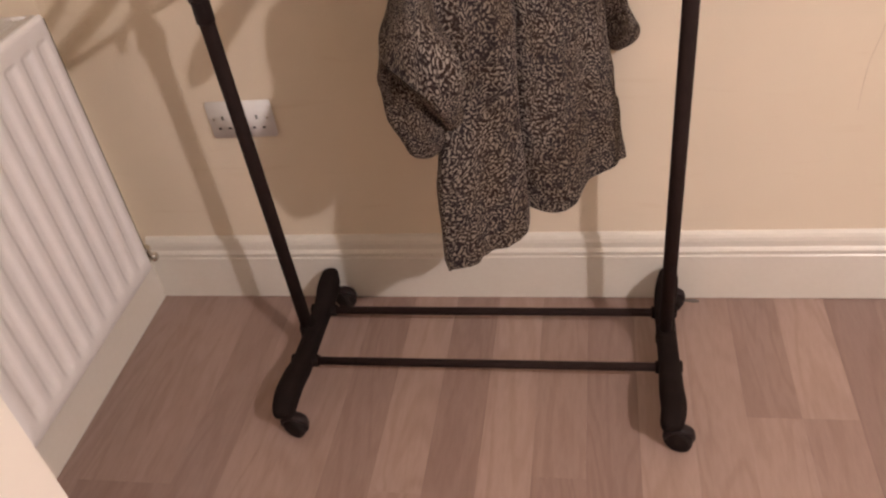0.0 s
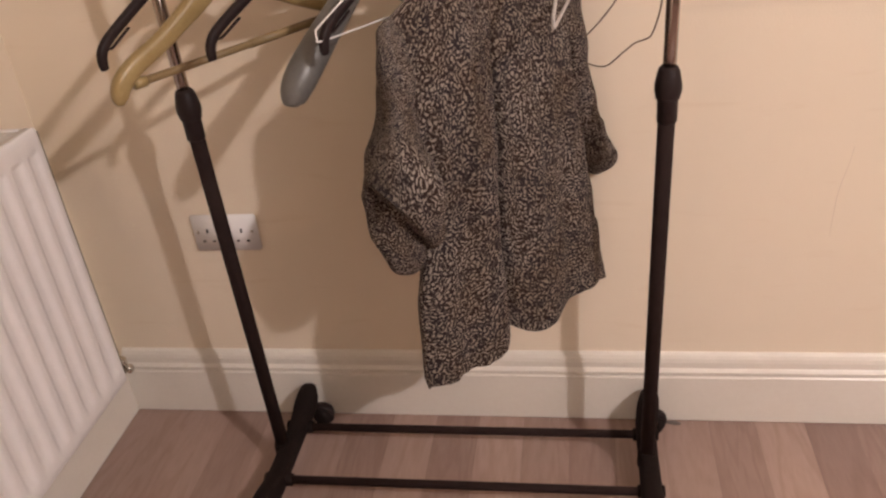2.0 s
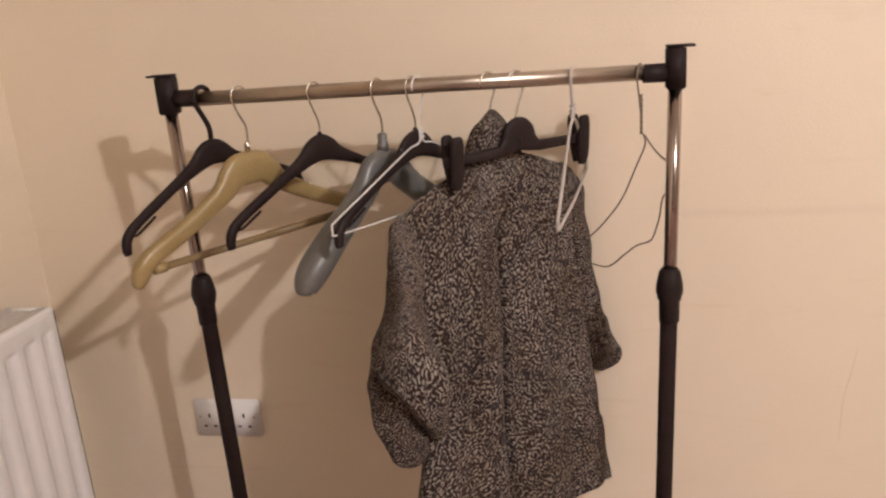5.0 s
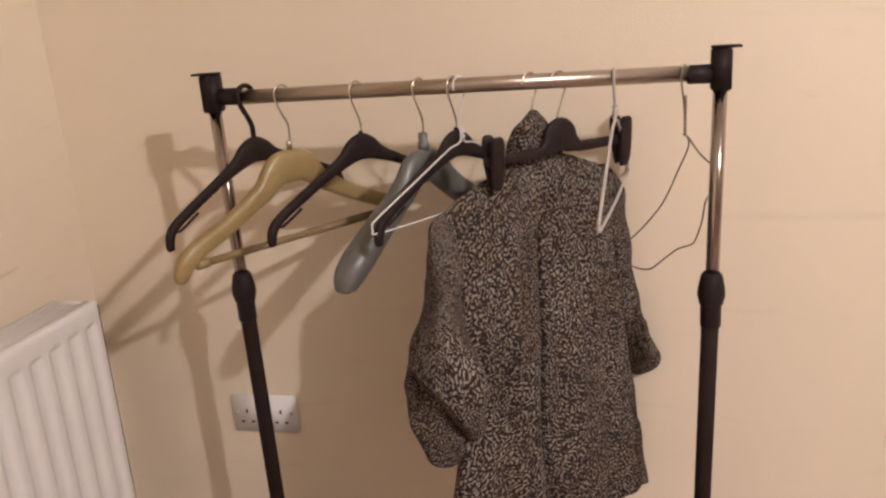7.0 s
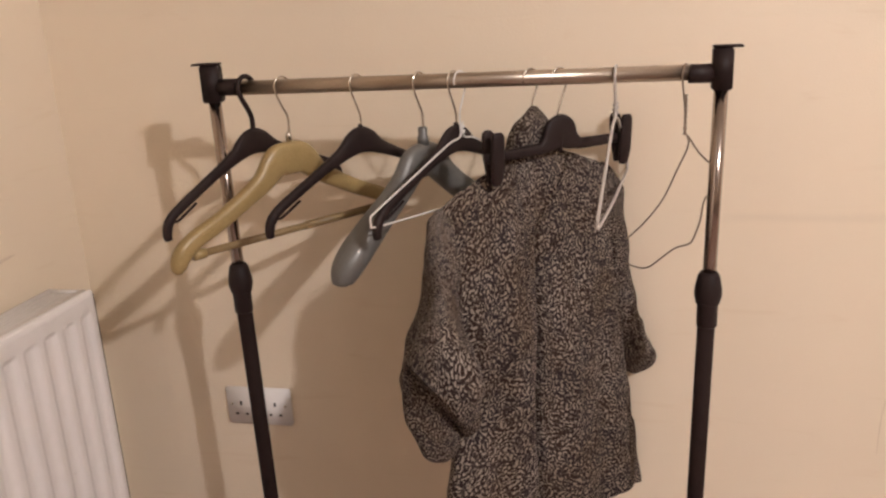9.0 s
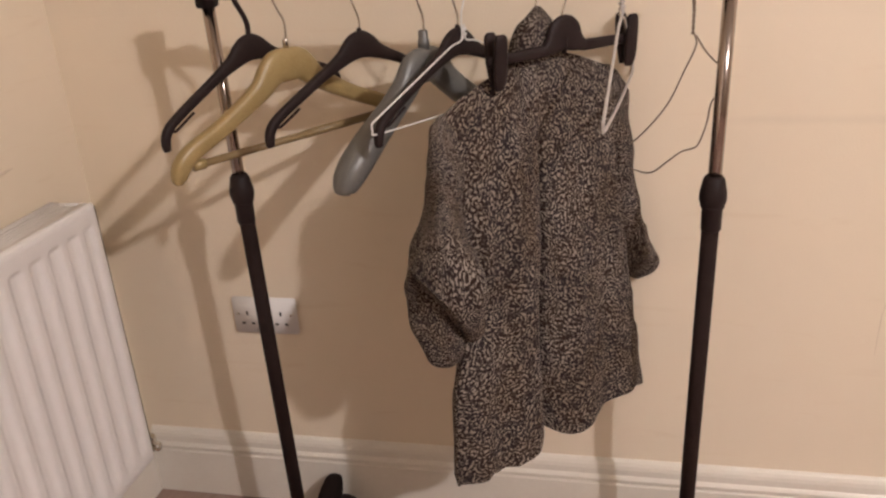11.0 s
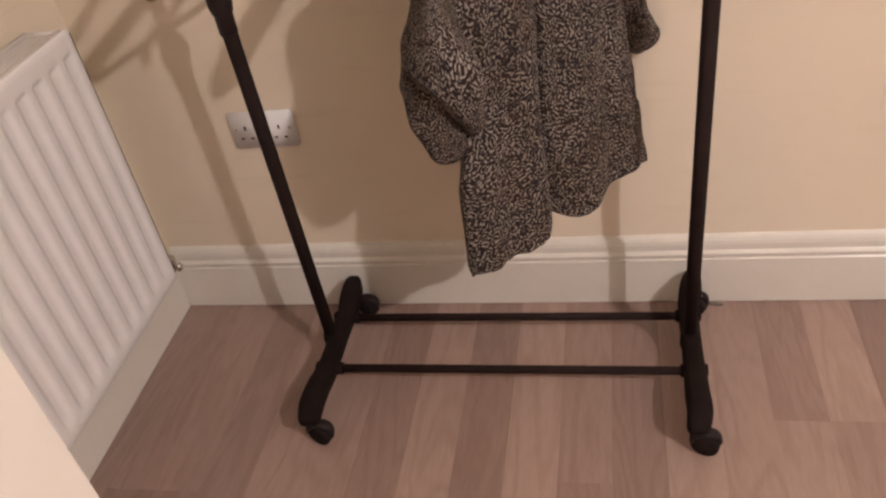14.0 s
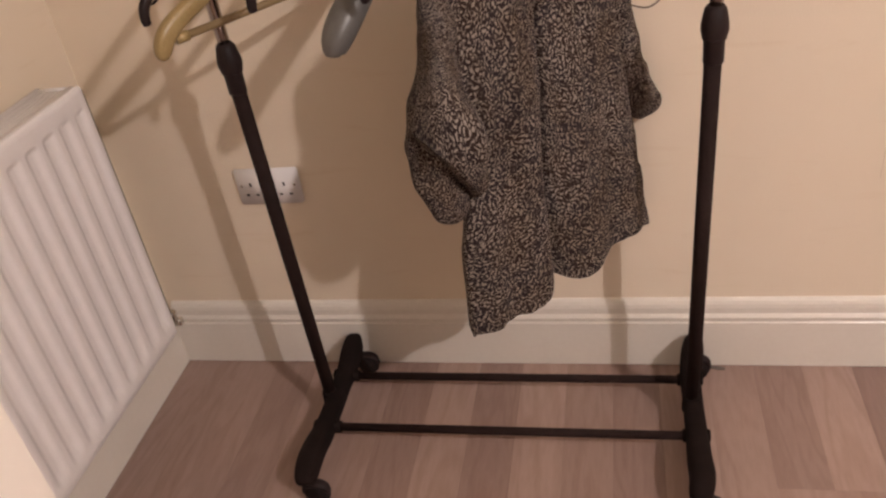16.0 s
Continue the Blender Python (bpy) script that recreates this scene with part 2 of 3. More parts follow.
def lathe(profile, sides=20, m=None, bm=None):
    """Turns (radius, height) pairs about z."""
    bm = bm or bmesh.new()
    m = m or Matrix()
    rows = [[bm.verts.new(m @ Vector((r * math.cos(math.tau * k / sides), r * math.sin(math.tau * k / sides), z))) for k in range(sides)] for r, z in profile]
    for p, q in zip(rows, rows[1:]):
        for k in range(sides):
            bm.faces.new((p[k], p[(k + 1) % sides], q[(k + 1) % sides], q[k]))
    bm.faces.new(rows[0][::-1])
    bm.faces.new(rows[-1])
    return bm


def extrude_profile(profile, along, start, end):
    """A moulding: (out, z) profile carried along x (out is -y) or along y (out is +x)."""
    bm = bmesh.new()
    ends = []
    for s in (start, end):
        ends.append([bm.verts.new((s, -o, z) if along == "x" else (o, s, z)) for o, z in profile])
    n = len(profile)
    for k in range(n):
        bm.faces.new((ends[0][k], ends[0][(k + 1) % n], ends[1][(k + 1) % n], ends[1][k]))
    bm.faces.new(ends[0][::-1])
    bm.faces.new(ends[1])
    return bm


def thing(name, label, category, m=None, group=""):
    ob = new(name)
    ob.empty_display_size = 0.05
    if m is not None:
        ob.matrix_basis = m
    return tagged(ob, label, category, group)


# ---- the room ----
WALL_Y, WALL_X = 0.018, -0.018
EAST, SOUTH, TOP = 4.2, -4.6, 2.75


def setting(name, bm, mat, label, category, smooth=False):
    return tagged(part(name, bm, mat, None, "", smooth), label, category, "", "structure")


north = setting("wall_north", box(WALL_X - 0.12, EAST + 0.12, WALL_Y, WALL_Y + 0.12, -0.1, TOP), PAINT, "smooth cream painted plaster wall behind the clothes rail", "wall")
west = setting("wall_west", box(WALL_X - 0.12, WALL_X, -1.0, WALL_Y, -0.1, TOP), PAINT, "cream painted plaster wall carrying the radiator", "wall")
# Part of the pier's brightness is put into its paler colour.
setting("wall_pier", box(WALL_X - 0.12, 0.555, SOUTH, -1.0, -0.1, TOP, 0.004), LIT_CREAM, "painted plaster pier with a sharp corner, coloured paler for stronger light", "wall")
# East and south walls are added unseen; their tan holds down bounce.
setting("unseen_wall_east", box(EAST, EAST + 0.12, SOUTH, WALL_Y, -0.1, TOP), UNSEEN_TAN, "plain tan wall, unseen, added to close the room and cut bounce light", "wall")
setting("unseen_wall_south", box(WALL_X - 0.12, EAST + 0.12, SOUTH - 0.12, SOUTH, -0.1, TOP), UNSEEN_TAN, "plain tan wall, unseen, added to close the room and cut bounce light", "wall")
# Unseen ceiling, added to close the room and return the bulb's light.
setting("ceiling", box(WALL_X - 0.12, EAST + 0.12, SOUTH - 0.12, WALL_Y + 0.12, TOP, TOP + 0.1), CEILING, "plain white ceiling, unseen, added to close the room", "ceiling")
floor = setting("floor", box(WALL_X - 0.1, EAST + 0.1, SOUTH - 0.1, WALL_Y + 0.1, -0.06, -0.006), UNDERLAY, "pale oak laminate floor in narrow staggered strips", "floor")

part("hairline_crack", sweep(spline([(1.566, WALL_Y, 0.640, 0.0006), (1.560, WALL_Y, 0.600, 0.0008), (1.551, WALL_Y, 0.555, 0.0008), (1.548, WALL_Y, 0.510, 0.0008), (1.547, WALL_Y, 0.455, 0.0005)], 5), 6), CRACK, north, "thin curved hairline crack")

part("scuff", sweep(spline([(WALL_X, -0.255, 0.8735, 0.0006, 0.001), (WALL_X, -0.232, 0.876, 0.0030, 0.001), (WALL_X, -0.205, 0.878, 0.0034, 0.001), (WALL_X, -0.178, 0.879, 0.0008, 0.001)], 4), 8, (1, 0, 0)), CRACK, west, "small grey scuff mark")

# moulded skirting: flat face, two beads and a rounded top
PROFILE = [(-0.018, 0.002), (0.0, 0.002), (0.0, 0.120), (-0.0035, 0.1235), (-0.0035, 0.126), (0.0015, 0.129), (0.002, 0.136), (-0.0015, 0.141), (-0.004, 0.144),
           (-0.004, 0.158), (-0.006, 0.166), (-0.010, 0.173), (-0.014, 0.1765), (-0.018, 0.178)]
tagged(part("baseboard_north", extrude_profile(PROFILE, "x", 0.0005, EAST), GLOSS, None, "", False), "white gloss moulded skirting board along the wall", "skirting board", "", "structure")
tagged(part("baseboard_west", extrude_profile(PROFILE, "y", -0.999, 0.0), GLOSS, None, "", False), "white gloss skirting board under the radiator", "skirting board", "", "structure")


# ---- radiator ----
def radiator():
    rad = thing("radiator", "white enamelled fluted panel radiator with a slotted top grille", "radiator")
    y0, y1, z0, z1, xf = -0.755, -0.112, 0.190, 0.790, 0.082
    # fluted front sheet: ridges pressed out between a flat head, foot and side margins
    pitch, bm = 0.0535, bmesh.new()
    ys = np.arange(y0, y1 + 1e-6, 0.0535 / 14)
    ys = np.append(ys, y1)
    zs = [z0 - 0.004, z0, z0 + 0.014, z0 + 0.028, z0 + 0.036, z0 + 0.046, z0 + 0.058, *np.linspace(z0 + 0.1, z1 - 0.1, 10), z1 - 0.062, z1 - 0.050, z1 - 0.046, z1 - 0.042, z1 - 0.039, z1 - 0.036, z1 - 0.014, z1 - 0.004, z1]
    grid = []
    for z in zs:
        fade = min(1.0, max(0.0, (z - z0 - 0.028) / 0.018)) * min(1.0, max(0.0, (z1 - 0.036 - z) / 0.012))
        fade = fade * fade * (3 - 2 * fade)
        row = []
        for y in ys:
            phase = ((y1 - 0.030 - y) / pitch) % 1.0
            w = 0.5 - 0.5 * math.cos(math.tau * phase)
            groove = max(0.0, min(1.0, (0.5 - w) / 0.95 + 0.5))
            groove = groove * groove * (3 - 2 * groove)
            x = xf - 0.0075 * fade * groove
            if y > y1 - 0.018:
                x = xf
            if z <= z0 or z >= z1:
                x -= 0.006 if z >= z1 else (0.001 if z == z0 else 0.004)
            if y >= y1 - 1e-6 or y <= y0 + 1e-6:
                x -= 0.003
            row.append(bm.verts.new((x, y, z)))
        grid.append(row)
    for a, b in zip(grid, grid[1:]):
        for k in range(len(a) - 1):
            bm.faces.new((a[k], a[k + 1], b[k + 1], b[k]))
    part("front_panel", bm, ENAMEL, rad)
    part("back_panel", box(0.004, 0.016, y0 + 0.01, y1 - 0.004, z0, z1 - 0.012, 0.003), ENAMEL, rad)
    # The convector takes the near-black too, for shade between the panels.
    part("convector", box(0.018, 0.064, y0 + 0.05, y1 - 0.05, z0 + 0.05, z1 - 0.07), SLOT_SHADE, rad, "folded convector sheet inside")
    for ya, yb in ((y0, y0 + 0.006), (y1 - 0.006, y1)):
        part("side_panel", box(0.003, xf - 0.008, ya, yb, z0 + 0.005, z1 - 0.003, 0.0015), ENAMEL, rad)
    # Dark strip in place of the shade along the radiator's end.
    part("side_gap_shade", box(0.060, xf - 0.0012, y1 + 0.0002, y1 + 0.0036, z0 + 0.012, z1 - 0.010), SHADE_AND_SCRAP, rad, "dark strip standing for the shaded gap beside the radiator")
    # top grille: two rails, end plates, slats
    grille = part("top_grille", box(0.060, xf - 0.005, y0 + 0.006, y1 - 0.0065, z1 - 0.012, z1 + 0.0015, 0.0025), ENAMEL, rad)
    part("rail", box(-0.008, 0.003, y0 + 0.006, y1 - 0.0065, z1 - 0.012, z1 + 0.0015, 0.002), ENAMEL, grille)
    for ya, yb in ((y1 - 0.020, y1 - 0.0068), (y0 + 0.0068, y0 + 0.02)):
        part("end_plate", box(0.003, 0.060, ya, yb, z1 - 0.011, z1 + 0.001, 0.002), ENAMEL, grille)
    for k in range(5):
        x = 0.0085 + k * 0.0108
        part("slat", box(x, x + 0.0070, y0 + 0.02, y1 - 0.020, z1 - 0.012, z1 + 0.0003, 0.001), ENAMEL, grille)
    for k in range(11):
        y = y1 - 0.075 - k * 0.055
        part("cross_bar", box(0.003, 0.060, y, y + 0.004, z1 - 0.016, z1 - 0.012), ENAMEL, grille)
    # Dark sheet under the slats, in place of the shade between them.
    part("shadow_tray", box(0.003, 0.060, y0 + 0.02, y1 - 0.02, z1 - 0.045, z1 - 0.040), SLOT_SHADE, grille)
    # lockshield valve and tail at the bottom corner
    valve = part("valve", lathe([(0.007, 0.0), (0.011, 0.002), (0.011, 0.016), (0.0135, 0.018), (0.0135, 0.030), (0.008, 0.034)], 16, pose(0.046, -0.066, 0.178)), BRASSY, rad, "chromed lockshield valve")
    part("tail", sweep([(0.046, -0.112, 0.203, 0.006), (0.046, -0.066, 0.203, 0.006)], 12), BRASSY, valve)
    part("pipe", sweep([(0.046, -0.066, 0.188, 0.0070), (-0.016, -0.066, 0.188, 0.0070)], 12), BRASSY, valve, "short pipe out of the wall")
    part("valve_cap", lathe([(0.006, 0.0), (0.010, 0.001), (0.011, 0.016), (0.007, 0.020)], 14, pose(0.050, -0.066, 0.182, 0, 90, 0)), BRASSY, valve)


radiator()


# ---- wall socket ----
def wall_socket():
    s = thing("wall_socket", "white plastic double wall socket, unswitched, nothing plugged in", "socket", pose(0.339, WALL_Y, 0.4885))
    part("faceplate", box(-0.073, 0.073, -0.010, 0.0, -0.043, 0.043, 0.004, 3), SOCKET, s)
    part("back_box_rim", box(-0.070, 0.070, -0.0005, 0.002, -0.040, 0.040), SOCKET, s)
    for side in (-1, 1):
        cx = side * 0.038 - 0.001
        part("earth_slot", box(cx - 0.0021, cx + 0.0021, -0.0106, -0.0098, 0.002, 0.0110), SLOT_SHADE, s)
        for k in (-1, 1):
            part("pin_slot", box(cx + k * 0.0111 - 0.0034, cx + k * 0.0111 + 0.0034, -0.0106, -0.0098, -0.0200, -0.0157), SLOT_SHADE, s)
        screw = lathe([(0.0030, 0), (0.0030, 0.0012), (0.002, 0.0016)], 12, pose(side * 0.060, -0.0098, 0.004, 90, 0, 0))
        part("screw", screw, BRASSY, s)


wall_socket()


# ---- clothes rail ----
XL, XR, RY, RZ = 0.436, 1.211, -0.182, 1.174


def clothes_rail():
    rack = thing("clothes_rail", "black and chrome clothes rail on four casters against the wall", "clothes rail")
    for x, s, lean, out in ((XL, 1, 0.0, -0.012), (XR, -1, 0.008, 0.010)):
        def at(z):
            return x + out * (z - 0.5) / 0.7
        post = part("lower_post", sweep([(at(0.06), RY, 0.06, 0.0135), (at(0.80), RY, 0.80, 0.0135)], 20), BLACK_TUBE, rack)
        part("upper_post", sweep([(at(0.78), RY, 0.78, 0.0102), (at(1.15), RY, 1.15, 0.0102)], 28), POST_CHROME, rack, "chromed telescopic tube")
        collar = part("collar", lathe([(0.0145, 0.782), (0.0160, 0.784), (0.0160, 0.818), (0.0180, 0.822), (0.0212, 0.834), (0.0208, 0.844), (0.0165, 0.866), (0.0125, 0.872)], 24, pose(at(0.83), RY, 0)), BLACK, rack, "flared black plastic clamp collar")
        part("grip_band", lathe([(0.0178, 0.8205), (0.0186, 0.821), (0.0186, 0.8235), (0.0178, 0.824)], 24, pose(at(0.83), RY, 0)), BLACK, collar)
        # corner joint: upright sleeve, flat lid that sticks out, sleeve over the rail's end
        xt = at(1.18)
        joint = part("corner_joint", box(xt - 0.0140, xt + 0.0140, RY - 0.0145, RY + 0.0145, 1.150, 1.2100, 0.0022, 2), BLACK, rack, "black plastic corner joint")
        part("lid", box(min(xt - s * 0.027, xt + s * 0.0142), max(xt - s * 0.027, xt + s * 0.0142), RY - 0.0142, RY + 0.0142, 1.2100, 1.2132, 0.001), BLACK, joint)
        part("rail_sleeve", sweep([(xt + s * 0.010, RY, RZ, 0.0138), (xt + s * 0.044, RY, RZ, 0.0138), (xt + s * 0.047, RY, RZ, 0.0128)], 20), BLACK, joint)
        # moulded foot, arched up over a caster at each end
        fx = (x + 0.027) if s > 0 else (x - 0.003)
        mid = -0.007 if s > 0 else 0.0
        line = [(fx - 0.004 + lean * 2.0, -0.022, 0.082, 0.020, 0.015), (fx - 0.003 + lean * 1.8, -0.031, 0.085, 0.025, 0.021), (fx - 0.002 + lean, -0.065, 0.080, 0.027, 0.0235), (fx + mid * 0.6, -0.105, 0.067, 0.022, 0.021), (fx + mid, -0.15, 0.061, 0.021, 0.020),
                (fx + mid, -0.25, 0.061, 0.021, 0.0205), (fx + mid, -0.295, 0.064, 0.023, 0.022), (fx + mid - 0.001, -0.340, 0.072, 0.0255, 0.0228), (fx + mid, -0.385, 0.075, 0.0265, 0.0232), (fx - 0.005, -0.416, 0.070, 0.023, 0.021), (fx - 0.004, -0.428, 0.064, 0.017, 0.015)]
        foot = part("foot", sweep(spline(line, 5), 24, (1, 0, 0), None, False, 0.72), FOOT, rack, "moulded matt black plastic foot")
        part("post_socket", lathe([(0.018, 0.045), (0.019, 0.050), (0.018, 0.078), (0.0155, 0.084)], 24, pose(at(0.06), RY, 0)), FOOT, foot)
        for by in (-0.111, -0.268):
            part("bar_boss", sweep([(fx + mid, by, 0.06, 0.0150), (fx + s * 0.026, by, 0.06, 0.0125)], 16), FOOT, foot)
            part("end_cap", lathe([(0.0125, -0.001), (0.0125, 0.0035), (0.0105, 0.0050)], 16, pose(fx + mid - s * 0.0200, by, 0.062, 0, -90 * s, 0)), FOOT, foot)
        for wy, wx, turn in ((-0.414, fx + 0.009, 70), (-0.034, fx + 0.021, 60)):
            caster = part("caster", sweep([(fx, wy + 0.006, 0.085, 0.008), (fx + 0.002, wy + 0.004, 0.052, 0.008)], 12), BLACK, rack, "black swivel caster")
            m = pose(wx, wy, 0.0262, 0, 90, turn)
            part("wheel", lathe([(0.005, -0.0150), (0.008, -0.0135), (0.019, -0.0145), (0.0250, -0.0115), (0.0262, -0.005), (0.0250, -0.001), (0.0250, 0.001), (0.0262, 0.005), (0.0250, 0.0115), (0.019, 0.0145), (0.008, 0.0135), (0.005, 0.0150)], 24, m), RUBBER, caster)
            part("wheel_hood", sweep(spline([(wx - 0.026, wy, 0.030, 0.004, 0.008), (wx - 0.020, wy, 0.046, 0.006, 0.011), (wx, wy, 0.054, 0.006, 0.012), (wx + 0.020, wy, 0.046, 0.006, 0.011), (wx + 0.026, wy, 0.030, 0.004, 0.008)], 3), 12, (0, 1, 0)), BLACK, caster)
    for by in (-0.111, -0.268):
        part("base_bar", sweep([(XL + 0.03, by, 0.06, 0.0088), (XR - 0.01, by, 0.06, 0.0088)], 18), BLACK_TUBE, rack)
    part("hanging_rail", sweep([(XL + 0.02, RY, RZ - 0.002, 0.0118), (XR - 0.02, RY, RZ + 0.002, 0.0118)], 24), CHROME, rack, "chromed horizontal tube")


clothes_rail()


# ---- hangers ----
def hook_line(r, drop, lean=0.0, reach=0.0145, flip=1):
    """A hook over the rail (its axis at the origin): from the free end over the top and down to the neck."""
    pts = [(reach * math.cos(a), 0, reach * math.sin(a), r) for a in np.linspace(math.radians(-25), math.radians(195), 16)]
    pts += spline([(-reach * 0.97, 0, -0.004, r), (-reach * 0.75, 0, -0.016, r), (-0.003, 0, -0.034, r), (0.0035 + lean, 0, -0.052, r), (0.002 + lean, 0, drop, r)], 5)[1:]
    return [(flip * p[0], *p[1:]) for p in pts]


def hanger(name, x, turn, label, tilt=0.0):
    return thing(name, label, "hanger", pose(x, RY, RZ, 0, tilt, turn), "hangers on the rail")


def mirrored(half):
    """Half a hanger's spine, from tip to middle, doubled to the other side."""
    return half + [(-p[0], *p[1:]) for p in half[-2::-1]]


def strap_notch(parent, mat, s, z, wide):
    """A short tongue under the arm, near its end, that keeps straps from slipping."""
    line = [(s * wide * q[0], 0, z + q[1], 0.0020, 0.0026) for q in ((0.165, 0.012), (0.158, 0.0070), (0.147, 0.0115), (0.130, 0.0205), (0.121, 0.0255))]
    part("strap_notch", sweep(spline(line, 4), 8, (0, 1, 0)), mat, parent)


def plastic_hanger(x, turn, label, metal_hook, wide=1.0, tilt=0.0):
    h = hanger("coat_hanger", x, turn, label, tilt)
    half = [(-0.176, 0, -0.203, 0.0058, 0.0050), (-0.1765, 0, -0.194, 0.0070, 0.0060), (-0.172, 0, -0.179, 0.0074, 0.0065), (-0.157, 0, -0.165, 0.0074, 0.0065), (-0.115, 0, -0.143, 0.0078, 0.0065), (-0.070, 0, -0.121, 0.0088, 0.0065),
            (-0.040, 0, -0.106, 0.0122, 0.0070), (-0.018, 0, -0.094, 0.0190, 0.0075), (0, 0, -0.089, 0.0215, 0.0075)]
    half = [(p[0] * (wide if abs(p[0]) > 0.05 else 1.0 + 0.5 * (wide - 1.0)), *p[1:]) for p in half]
    body = part("body", sweep(spline(mirrored(half), 4), 16, (0, 1, 0), None, False, 0.75), BLACK, h)
    if metal_hook:
        part("hook", sweep(hook_line(0.0017, -0.075), 8), BRASSY, h, "thin steel hook")
        part("ferrule", lathe([(0.004, -0.078), (0.004, -0.066), (0.0025, -0.064)], 12, pose(0.002, 0, 0)), BLACK, h)
    else:
        part("hook", sweep(hook_line(0.0042, -0.078, 0.0, 0.0165), 10), BLACK, h, "black plastic hook")
    for s in (-1, 1):
        strap_notch(body, BLACK, s, -0.186, wide)


def tan_hanger(x, turn):
    h = hanger("suit_hanger", x, turn, "tan moulded plastic suit hanger with trouser bar")
    half = [(-0.2205, 0, -0.259, 0.006, 0.006), (-0.2200, 0, -0.250, 0.0115, 0.010), (-0.2110, 0, -0.232, 0.0140, 0.012), (-0.188, 0, -0.2145, 0.0140, 0.012), (-0.136, 0, -0.1920, 0.0138, 0.012), (-0.095, 0, -0.171, 0.0148, 0.012),
            (-0.057, 0, -0.149, 0.0175, 0.012), (-0.037, 0, -0.130, 0.0225, 0.012), (-0.021, 0, -0.119, 0.0265, 0.012), (0, 0, -0.1175, 0.0270, 0.012)]
    part("body", sweep(spline(mirrored(half), 4), 20, (0, 1, 0), None, False, 0.68), GOLD, h)
    part("hook", sweep(hook_line(0.0018, -0.092, 0.002), 8), BRASSY, h, "thin steel hook")
    part("ferrule", lathe([(0.0045, -0.092), (0.0045, -0.078), (0.003, -0.076)], 12, pose(0.003, 0, 0)), BRASSY, h)
    bar = part("trouser_bar", sweep([(-0.188, 0, -0.2375, 0.0062), (0.188, 0, -0.2375, 0.0062)], 14), BAR, h, "darker brown trouser bar")
    part("bar_sleeve", sweep([(0.018, 0, -0.2375, 0.0072), (0.170, 0, -0.2375, 0.0072)], 14), BAR, bar)
    for s in (-1, 1):
        part("bar_socket", lathe([(0.0082, -0.010), (0.0085, 0.0), (0.0082, 0.010)], 14, pose(s * 0.183, 0, -0.2375, 0, 90, 0)), GOLD, bar)


def grey_hanger(x, turn):
    h = hanger("wide_coat_hanger", x, turn, "broad-shouldered grey plastic coat hanger")
    half = [(-0.189, 0.004, -0.281, 0.008, 0.009), (-0.187, 0.004, -0.274, 0.0160, 0.016), (-0.177, 0.003, -0.258, 0.0212, 0.022), (-0.155, 0.002, -0.236, 0.0222, 0.025), (-0.117, 0, -0.204, 0.0215, 0.022), (-0.075, 0, -0.174, 0.0208, 0.018),
            (-0.045, 0, -0.149, 0.0225, 0.016), (-0.026, 0, -0.129, 0.0265, 0.015), (-0.012, 0, -0.1235, 0.0275, 0.015), (0, 0, -0.123, 0.0275, 0.015)]
    part("body", sweep(spline(mirrored(half), 5), 22, (0, 1, 0), None, False, 0.85), GREY, h)
    part("hook", sweep(hook_line(0.0019, -0.085), 8), BRASSY, h, "thin steel hook")
    part("neck", lathe([(0.0095, -0.100), (0.0090, -0.086), (0.0075, -0.084), (0.0075, -0.072), (0.005, -0.070)], 16, pose(0.002, 0, 0)), GREY, h)


def wire_hanger(x, turn, r, bottom, half_width, label, apex=-0.085, flip=-1, mat=WHITE_WIRE):
    h = hanger("wire_hanger", x, turn, label)
    w, a = half_width, apex
    top = bottom + 0.021
    arm = [(0.0015, a + 0.018), (0.003, a + 0.006), (0.008, a - 0.001), (0.026, a - 0.004), (0.045, a - 0.011), (w * 0.5, a - 0.011 + (top - a + 0.011) * (w * 0.5 - 0.045) / (w - 0.055)), (w - 0.010, top), (w - 0.001, top - 0.006), (w - 0.001, bottom + 0.006), (w - 0.009, bottom), (w * 0.5, bottom - 0.004)]
    line = spline([(x, 0, z, r) for x, z in arm] + [(0, 0, bottom - 0.006, r)] + [(-x, 0, z, r) for x, z in arm[::-1]], 4)
    part("frame", sweep(line, 8), mat, h)
    part("hook", sweep(hook_line(r, a, 0.0, 0.0145, flip), 8), mat, h)
    coil = [(0.002 + 0.0032 * math.cos(k * 0.9), 0.0032 * math.sin(k * 0.9), a + 0.002 + k * 0.0011, r) for k in range(20)]
    part("twist", sweep(coil, 6), mat, h)


